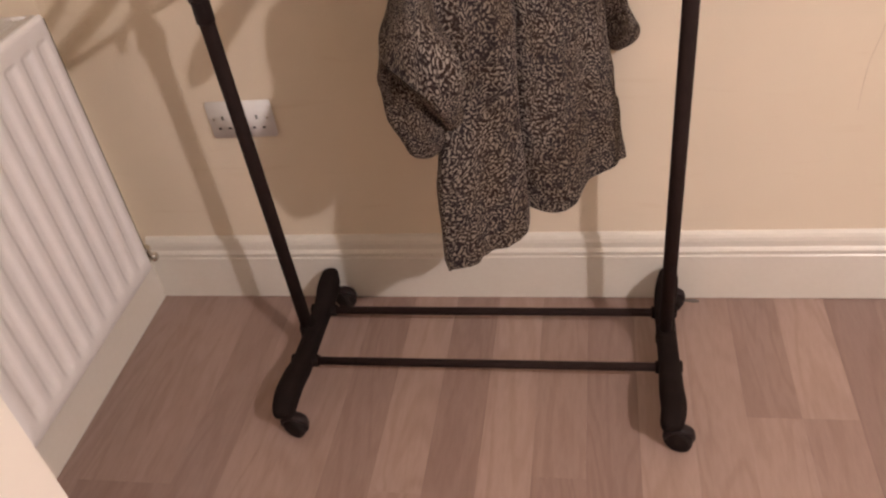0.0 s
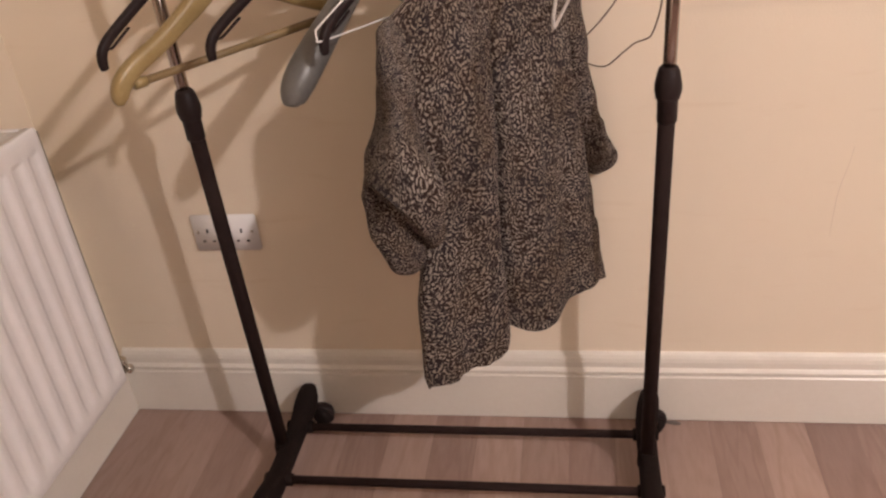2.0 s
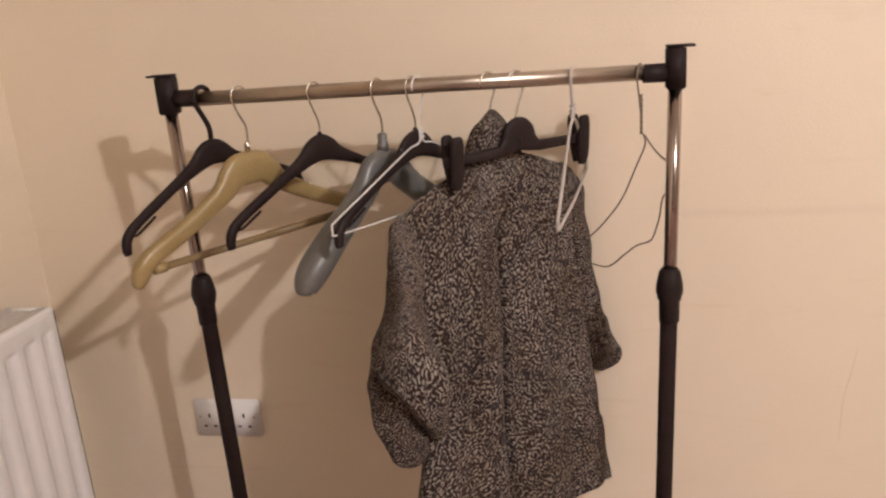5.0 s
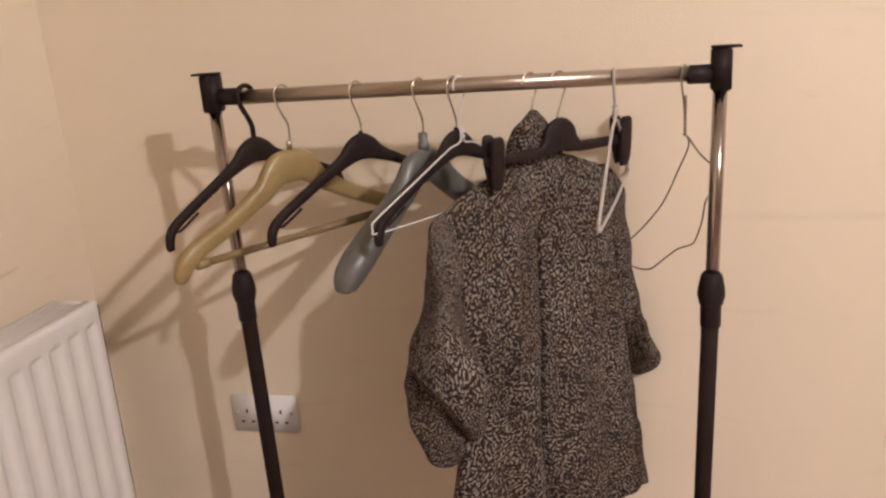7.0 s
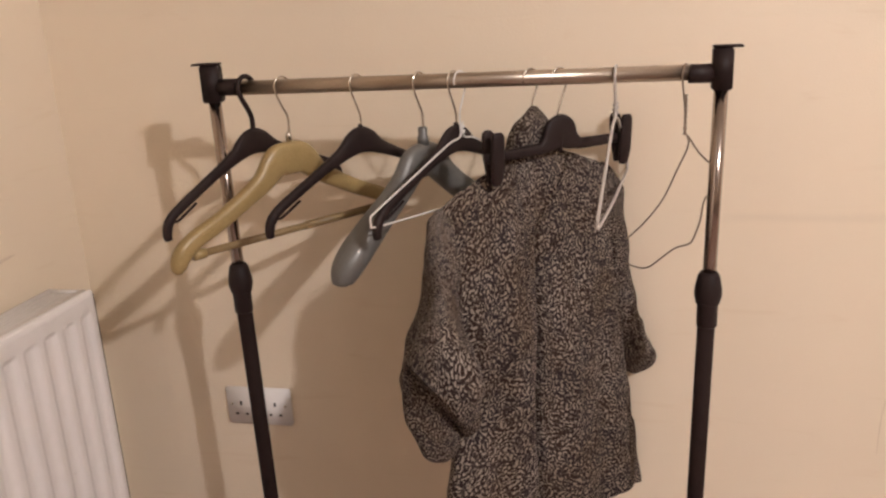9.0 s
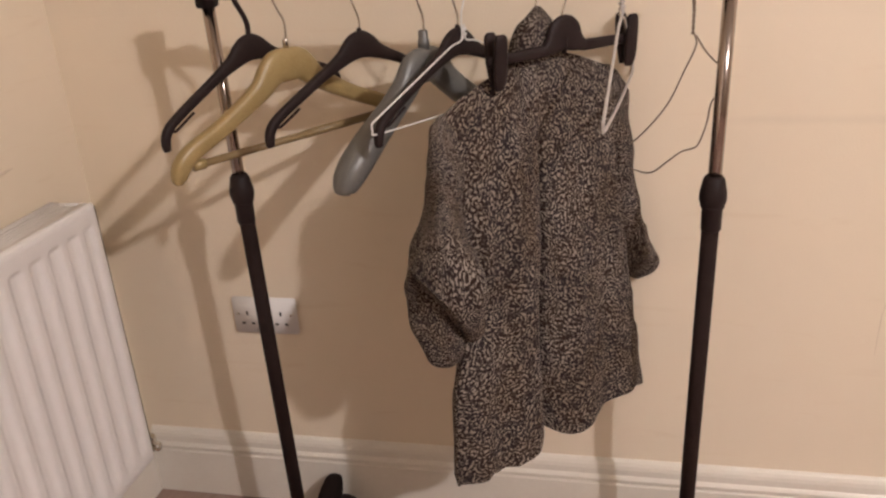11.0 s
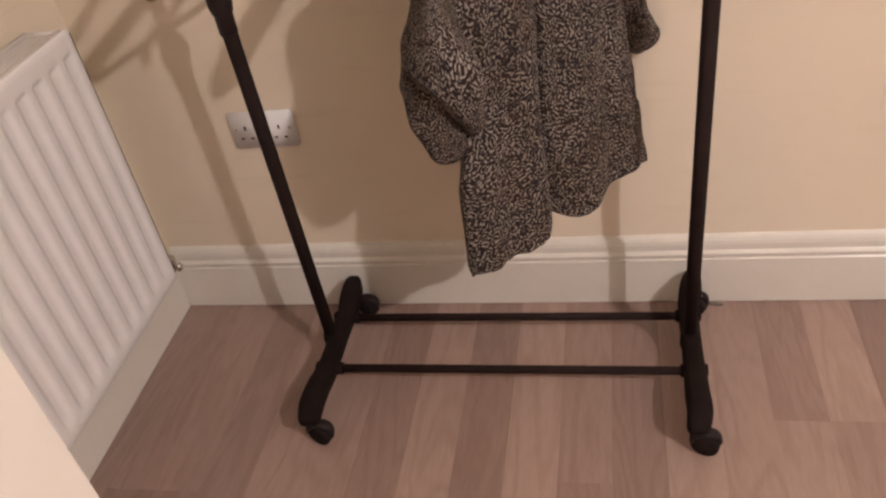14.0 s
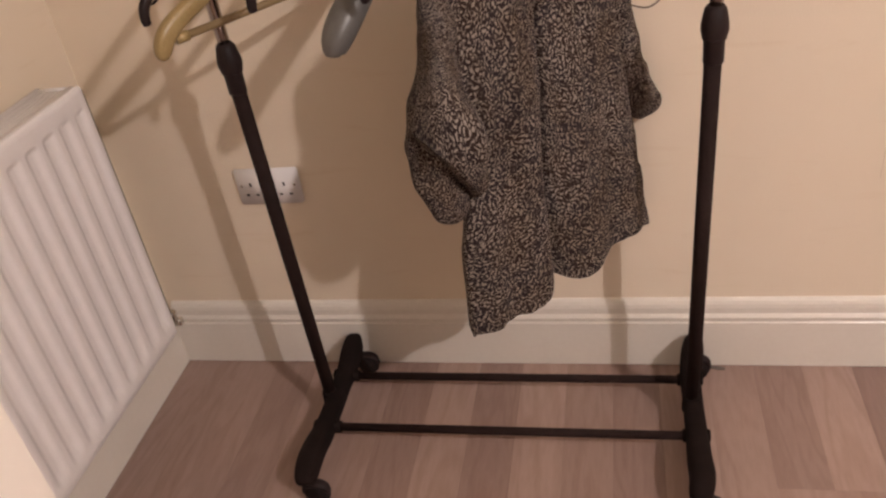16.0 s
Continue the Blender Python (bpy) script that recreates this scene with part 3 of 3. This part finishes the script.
def clip_hanger(x, turn):
    h = hanger("clip_hanger", x, turn, "black plastic skirt hanger with two peg clips")
    half = [(-0.138, 0, -0.1040, 0.0070, 0.005), (-0.080, 0, -0.1040, 0.0082, 0.0055), (-0.042, 0, -0.1035, 0.0088, 0.006), (-0.032, 0, -0.1010, 0.0105, 0.0065), (-0.021, 0, -0.0950, 0.0165, 0.0065), (-0.010, 0, -0.0860, 0.0255, 0.0065), (0, 0, -0.0830, 0.0285, 0.0065)]
    part("body", sweep(spline(mirrored(half), 4), 16, (0, 1, 0), None, False, 0.75), BLACK, h)
    part("hook", sweep(hook_line(0.0017, -0.056, 0, 0.0145, -1), 8), BRASSY, h, "thin steel hook")
    for s in (-1, 1):
        x = s * 0.1225
        clip = part("clip", sweep(spline([(x, -0.0120, -0.067, 0.006, 0.0035), (x, -0.0130, -0.074, 0.0100, 0.0050), (x, -0.0115, -0.100, 0.0110, 0.0055), (x, -0.0090, -0.130, 0.0105, 0.0052), (x, -0.0065, -0.146, 0.007, 0.0035)], 4), 14, (0, 1, 0), None, False, 0.7), BLACK, h, "black peg clip")
        part("rear_jaw", sweep(spline([(x, 0.0120, -0.067, 0.006, 0.0035), (x, 0.0130, -0.074, 0.0100, 0.0050), (x, 0.0105, -0.102, 0.0110, 0.0055), (x, 0.0065, -0.144, 0.007, 0.0035)], 4), 14, (0, 1, 0), None, False, 0.7), BLACK, clip)
        part("spring", sweep([(x - 0.009, 0, -0.106, 0.0075), (x + 0.009, 0, -0.106, 0.0075)], 12), BLACK, clip)


def bent_wire_hanger():
    h = thing("bent_wire_hanger", "bent tarnished wire hanger, twisted out of shape", "hanger", pose(1.170, RY, RZ), "hangers on the rail")
    r = 0.0013
    loop = [(0.005, 0.002, -0.089), (0.008, 0.007, -0.107), (-0.006, 0.030, -0.150), (-0.024, 0.052, -0.200), (-0.050, 0.080, -0.245), (-0.078, 0.112, -0.283), (-0.105, 0.125, -0.305), (-0.100, 0.120, -0.322), (-0.078, 0.112, -0.328), (-0.047, 0.072, -0.322), (-0.020, 0.045, -0.292),
            (-0.003, 0.032, -0.274), (0.014, 0.024, -0.266), (0.022, 0.022, -0.257), (0.031, 0.017, -0.224), (0.035, 0.018, -0.196), (0.044, 0.018, -0.180), (0.056, 0.020, -0.160), (0.054, 0.019, -0.145), (0.040, 0.017, -0.134), (0.023, 0.010, -0.116), (0.007, 0.003, -0.091)]
    part("frame", sweep(spline([(*p, r) for p in loop], 4), 8), RUST_WIRE, h)
    part("hook", sweep([(p[2] * 0 + p[0] * 0.35, p[0] * 0.94, p[2], r) for p in hook_line(r, -0.035, -0.001)], 8), RUST_WIRE, h)
    for phase in (0, math.pi):
        twist = [(0.002 + 0.0013 * math.cos(k * 0.8 + phase), 0.0013 * math.sin(k * 0.8 + phase), -0.030 - k * 0.0021, r) for k in range(29)]
        part("twist", sweep(twist, 6), RUST_WIRE, h)


plastic_hanger(0.482, 66, "slim black plastic coat hanger with plastic hook", False, 1.10, -2.4)
tan_hanger(0.545, 57)
plastic_hanger(0.670, 62, "slim black plastic coat hanger with steel hook", True, 1.13)
grey_hanger(0.772, 60)
plastic_hanger(0.826, 64, "slim black plastic coat hanger behind a wire one", True, 1.11)
wire_hanger(0.836, 62, 0.0014, -0.184, 0.214, "thin white wire hanger with a straight bar", -0.087)
clip_hanger(0.988, 42)
wire_hanger(1.071, 84, 0.0024, -0.181, 0.197, "dull white coated wire hanger turned end-on", -0.062, 1, GREY_WIRE)
bent_wire_hanger()


# ---- shirt ----
def lerp(table, x):
    return float(np.interp(x, [p[0] for p in table], [p[1] for p in table]))


def cloth_part(name, rows, parent, closed=True, label="", scale=1.0):
    """A cloth sheet from rows of (x, y, z), with a print laid out in metres along its rows and columns."""
    bm = bmesh.new()
    uv = bm.loops.layers.uv.new("print")
    grid = [[bm.verts.new(p) for p in row] for row in rows]
    n = len(rows[0])
    length = [0.0]
    mid = max(rows, key=lambda row: sum((Vector(a) - Vector(b)).length for a, b in zip(row, row[1:])))
    for k in range(n):
        length.append(length[-1] + (Vector(mid[(k + 1) % n]) - Vector(mid[k])).length)
    down = [0.0]
    for a, b in zip(rows, rows[1:]):
        down.append(down[-1] + (Vector(a[n // 4]) - Vector(b[n // 4])).length)
    for i in range(len(rows) - 1):
        for k in range(n if closed else n - 1):
            q = (k + 1) % n
            face = bm.faces.new((grid[i][k], grid[i][q], grid[i + 1][q], grid[i + 1][k]))
            for loop, (s, t) in zip(face.loops, ((k, i), (k + 1, i), (k + 1, i + 1), (k, i + 1))):
                loop[uv].uv = (length[s] * scale, down[t] * scale / 0.6)
    return part(name, bm, CLOTH, parent, label)


def shirt():
    """Hangs with its back outwards; x runs along the shoulders, -y is the side that faces the room."""
    s = thing("shirt", "leopard print shirt hung on a hanger, sleeves rolled up", "shirt", pose(0.945, RY, RZ, 0, 0, 45))
    left = [(-0.827, -0.1914), (-0.7351, -0.188), (-0.6433, -0.1852), (-0.6019, -0.1751), (-0.5196, -0.1598), (-0.4279, -0.1522), (-0.3778, -0.1655), (-0.2257, -0.1751), (-0.1771, -0.1818), (-0.1028, -0.1313)]
    right = [(-0.7973, 0.253), (-0.6816, 0.2344), (-0.6479, 0.2282), (-0.6386, 0.2212), (-0.5755, 0.2141), (-0.5368, 0.2052), (-0.3419, 0.1793), (-0.2144, 0.1712), (-0.1507, 0.1623), (-0.0975, 0.119)]
    top = [(-1.0, -0.1791), (-0.86, -0.1537), (-0.6, -0.1343), (-0.3, -0.117), (-0.14, -0.1065), (0.14, -0.1057), (0.35, -0.111), (0.62, -0.1259), (0.86, -0.1445), (1.0, -0.1654)]
    hem = [(-1.0, -0.8229), (-0.985, -0.8171), (-0.88, -0.8166), (-0.76, -0.8183), (-0.73, -0.8106), (-0.6, -0.813), (-0.49, -0.8168), (-0.38, -0.8105), (-0.32, -0.7962), (-0.285, -0.7765), (-0.255, -0.752), (-0.225, -0.7584), (-0.17, -0.7733), (-0.09, -0.7846), (0.01, -0.7945), (0.1, -0.7976), (0.19, -0.7909), (0.28, -0.7822), (0.41, -0.7738), (0.62, -0.7728), (0.86, -0.7772), (0.97, -0.786), (1.0, -0.7905)]
    nu, nv, rows = 190, 90, []
    for j in range(nv + 1):
        v = j / nv
        row = []
        for k in range(2 * nu):
            front = k < nu
            q = k / nu if front else 2 - k / nu
            u = -math.cos(math.pi * q)
            u = 0.45 * u + 0.55 * (2 * q - 1)
            zt, zh = lerp(top, u), lerp(hem, u) if front else lerp(hem, u) + 0.015
            z = zt + (zh - zt) * v
            x = 0.5 * (lerp(left, z) + lerp(right, z)) + 0.5 * u * (lerp(right, z) - lerp(left, z))
            drop = min(1.0, max(0.0, (-0.11 - z) / 0.28))
            low = min(1.0, max(0.0, (-0.30 - z) / 0.40))
            thick = (0.014 + 0.022 * drop) * math.sqrt(max(0.0, 1 - u * u)) * min(1.0, v / 0.05)
            if front:
                # box pleat from the yoke: a tight crease, steep on one side and easing into a broad flute on the other
                y = -thick - 0.004 * min(1.0, v / 0.05)
                d = x + 0.016 + 0.004 * math.sin(9 * z)
                open_ = min(1.0, max(0.0, (-0.205 - z) / 0.05))
                if d < 0:
                    y += open_ * (0.022 + 0.012 * low) * math.exp(-abs(d) / (0.0040 + 0.004 * low))
                else:
                    y += open_ * ((0.018 + 0.009 * low) * math.exp(-d / 0.0065) + (0.006 + 0.018 * low) * math.exp(-(d / (0.014 + 0.014 * low)) ** 2))
                # flutes that open towards the hem
                e = 1 - u ** 4
                y -= e * (0.004 + 0.008 * low) * drop * math.exp(-((d + 0.022) / 0.016) ** 2)
                y -= e * 0.011 * low * math.exp(-((d - 0.068 - 0.02 * low) / 0.026) ** 2)
                y += e * 0.007 * low * math.exp(-((d - 0.125 - 0.025 * low) / 0.022) ** 2)
                y -= e * 0.010 * low * math.exp(-((d - 0.180 - 0.03 * low) / 0.020) ** 2)
                y += e * 0.011 * low * math.exp(-((d + 0.070 + 0.02 * low) / 0.018) ** 2)
                y -= e * 0.010 * low * math.exp(-((d + 0.118 + 0.03 * low) / 0.022) ** 2)
                y += e * 0.0034 * drop * (1 - v ** 3) * (math.sin(115 * x + 1.0 + 3 * z) + 0.4 * math.sin(205 * x + 4.0 - 4 * z))
                # yoke seam across the shoulders, and the armhole seam on the far side
                seam = z + 0.205 - 0.25 * (u * u) * 0.05
                y += 0.0022 * math.exp(-(seam / 0.0030) ** 2)
                y += 0.0035 * math.exp(-((u - 0.90) / 0.016) ** 2) * min(1.0, max(0.0, (z + 0.56) / 0.05))
                # cloth drawn in where the sleeve bunches
                y += 0.020 * math.exp(-((u + 0.90) / 0.15) ** 2 - ((z + 0.500) / 0.055) ** 2)
                y += 0.0035 * (0.3 + drop) * noise.noise(Vector((x * 16, z * 5, 3.1)))
                y += 0.0026 * noise.noise(Vector((x * 34 + z * 8, z * 20, 9.0)))
                y += 0.0012 * noise.noise(Vector((x * 80, z * 48, 4.0)))
            else:
                y = thick + 0.004 * min(1.0, v / 0.05) + 0.007 * drop * math.sin(9 * u) * (1 - u * u)
            x += 0.003 * noise.noise(Vector((u * 2, z * 12, 6.0))) * abs(u) ** 3
            row.append((x, y, z))
        rows.append(row)
    cloth_part("body", rows, s)

    def tube(name, line, parent, seed, label="", sides=28, wrinkle=0.005, lip=None):
        pts, ring = spline(line, 7), []
        for i, p in enumerate(pts):
            way = Vector(pts[min(i + 1, len(pts) - 1)][:3]) - Vector(pts[max(i - 1, 0)][:3])
            way.normalize()
            b = Vector((0, 1, 0))
            b = (b - way * b.dot(way)).normalized()
            a = b.cross(way)
            row = []
            for k in range(sides):
                w = math.tau * k / sides
                r = 1 + 0.10 * math.sin(3 * w + seed + i * 0.12)
                q = Vector(p[:3]) + a * (p[3] * r * math.cos(w)) + b * (p[4] * r * math.sin(w))
                q += (a * math.cos(w) + b * math.sin(w)) * (wrinkle * noise.noise(q * 22 + Vector((seed, 0, 0))))
                if lip and q.y < p[1] + 0.004:
                    # the outer side is folded up along a slanting lip
                    q.z = max(q.z, lip[1] + (q.x - lip[0]) * lip[2])
                row.append(tuple(q))
            ring.append(row)
        return cloth_part(name, ring, parent, True, label, 1.6)

    # near sleeve: falls from the shoulder, bulges at the elbow, rolled cuff folded under
    near = tube("sleeve", [(-0.1713, 0.0, -0.1727, 0.003, 0.003), (-0.1741, 0.0, -0.1809, 0.0133, 0.01), (-0.1787, -0.002, -0.2014, 0.0228, 0.02), (-0.1841, -0.006, -0.2566, 0.0224, 0.028), (-0.1904, -0.01, -0.3179, 0.031, 0.034), (-0.1977, -0.02, -0.3591, 0.0444, 0.042), (-0.2004, -0.026, -0.3949, 0.057, 0.054), (-0.1989, -0.024, -0.4304, 0.0551, 0.06), (-0.1939, -0.016, -0.4657, 0.0513, 0.06), (-0.1887, -0.006, -0.501, 0.0475, 0.054), (-0.1845, 0.008, -0.5363, 0.038, 0.036), (-0.182, 0.012, -0.5595, 0.019, 0.018), (-0.1811, 0.012, -0.5645, 0.003, 0.003)], s, 1.3, "rolled-up sleeve with a deep fold at the elbow", 48, 0.011, (-0.2753, -0.3654, -1.60))
    tube("cuff", [(-0.2112, 0.008, -0.3965, 0.0095, 0.01), (-0.2164, 0.002, -0.4162, 0.0285, 0.026), (-0.2175, -0.006, -0.4521, 0.0323, 0.032), (-0.2153, -0.009, -0.4909, 0.0351, 0.034), (-0.2017, -0.01, -0.5289, 0.0323, 0.03), (-0.188, -0.012, -0.5576, 0.0266, 0.022), (-0.1767, -0.01, -0.5752, 0.006, 0.005)], near, 4.0, "", 40, 0.013)
    far = tube("sleeve", [(0.1368, 0.004, -0.1563, 0.003, 0.003), (0.1458, 0.004, -0.166, 0.0171, 0.012), (0.1654, 0.006, -0.2048, 0.0228, 0.022), (0.1779, 0.008, -0.2732, 0.0266, 0.028), (0.1929, 0.01, -0.3708, 0.0304, 0.032), (0.2081, 0.01, -0.4485, 0.0333, 0.033), (0.2188, 0.01, -0.4871, 0.0323, 0.034)], s, 2.2, "rolled-up sleeve hanging behind", 28, 0.009)
    tube("cuff", [(0.2152, 0.01, -0.4717, 0.0266, 0.028), (0.2223, 0.01, -0.483, 0.038, 0.036), (0.233, 0.01, -0.5098, 0.0437, 0.038), (0.2365, 0.01, -0.533, 0.0361, 0.032), (0.2312, 0.01, -0.551, 0.0228, 0.02), (0.2277, 0.01, -0.5571, 0.006, 0.006)], far, 5.0, "", 32, 0.013)
    # standing collar, pinched at the top round the hook
    tube("collar", [(0.000, 0.002, -0.132, 0.050, 0.010), (-0.003, 0.000, -0.104, 0.050, 0.018), (-0.002, -0.002, -0.080, 0.040, 0.022), (0.002, -0.002, -0.062, 0.025, 0.018), (0.005, 0.0, -0.047, 0.010, 0.008), (0.006, 0.0, -0.042, 0.005, 0.004)], s, 0.5, "stand-up collar", 28, 0.003)


shirt_hook = hanger("shirt_hanger", 0.945, 45, "hanger inside the leopard print shirt, steel hook showing")
part("hook", sweep(hook_line(0.0017, -0.060, -0.004, 0.0145, -1), 8), BRASSY, shirt_hook)
part("body", sweep(spline(mirrored([(-0.150, 0, -0.172, 0.004, 0.003), (-0.11, 0, -0.155, 0.005, 0.004), (-0.05, 0, -0.130, 0.006, 0.004), (0, 0, -0.112, 0.010, 0.004)]), 3), 10, (0, 1, 0)), BLACK, shirt_hook)
shirt()


# A flat grey-brown piece lying by the skirting.
scrap = part("grey_scrap", sweep(spline([(-0.016, 0.0, 0.0012, 0.001, 0.002), (-0.008, 0.001, 0.0022, 0.002, 0.005), (0.004, 0.0, 0.0016, 0.0015, 0.006), (0.016, -0.002, 0.0012, 0.001, 0.003)], 4), 8, (0, 1, 0)), SHADE_AND_SCRAP)
scrap.location = (1.275, -0.010, 0.0006)
tagged(scrap, "small grey scrap on the floor by the skirting", "scrap")


# ---- floor strips ----
def floor_strips():
    """Laminate strips running towards the wall, butted end to end, with fine open joints."""
    rng = random.Random(7)
    meshes = {}
    gap = 0.00004
    ends = {10: 0.512, 14: 0.355, 15: 0.354, 7: 0.560, 1: 0.566, 2: 0.566}
    tones = {0: (2, 2), 1: (2, 1), 2: (2, 1), 3: (1, 2), 4: (2, 2), 5: (2, 2), 6: (1, 1), 7: (3, 2), 8: (1, 1), 9: (3, 2), 10: (2, 1), 11: (1, 2), 12: (3, 2), 13: (2, 3), 14: (1, 2), 15: (3, 1)}
    for k in range(-1, 43):
        x0, y, count = -0.055 + 0.1003 * k, WALL_Y, 0
        while y > SOUTH:
            size = ends.get(k, rng.choice((0.76, 0.92, 1.1))) if count == 0 else rng.choice((0.60, 0.78, 0.96))
            tone = tones[k][count] if k in tones and count < 2 else rng.randrange(4)
            if (size, tone) not in meshes:
                bm = box(gap, 0.1003 - gap, -size + gap, -gap, -0.006, 0.0, 0.00015, 1)
                me = bpy.data.meshes.new("plank")
                bm.to_mesh(me)
                bm.free()
                me.materials.append(OAK[tone])
                meshes[size, tone] = me
            ob = new("plank", meshes[size, tone])
            ob.parent = floor
            ob.location = (x0, y, 0)
            y, count = y - size, count + 1


floor_strips()
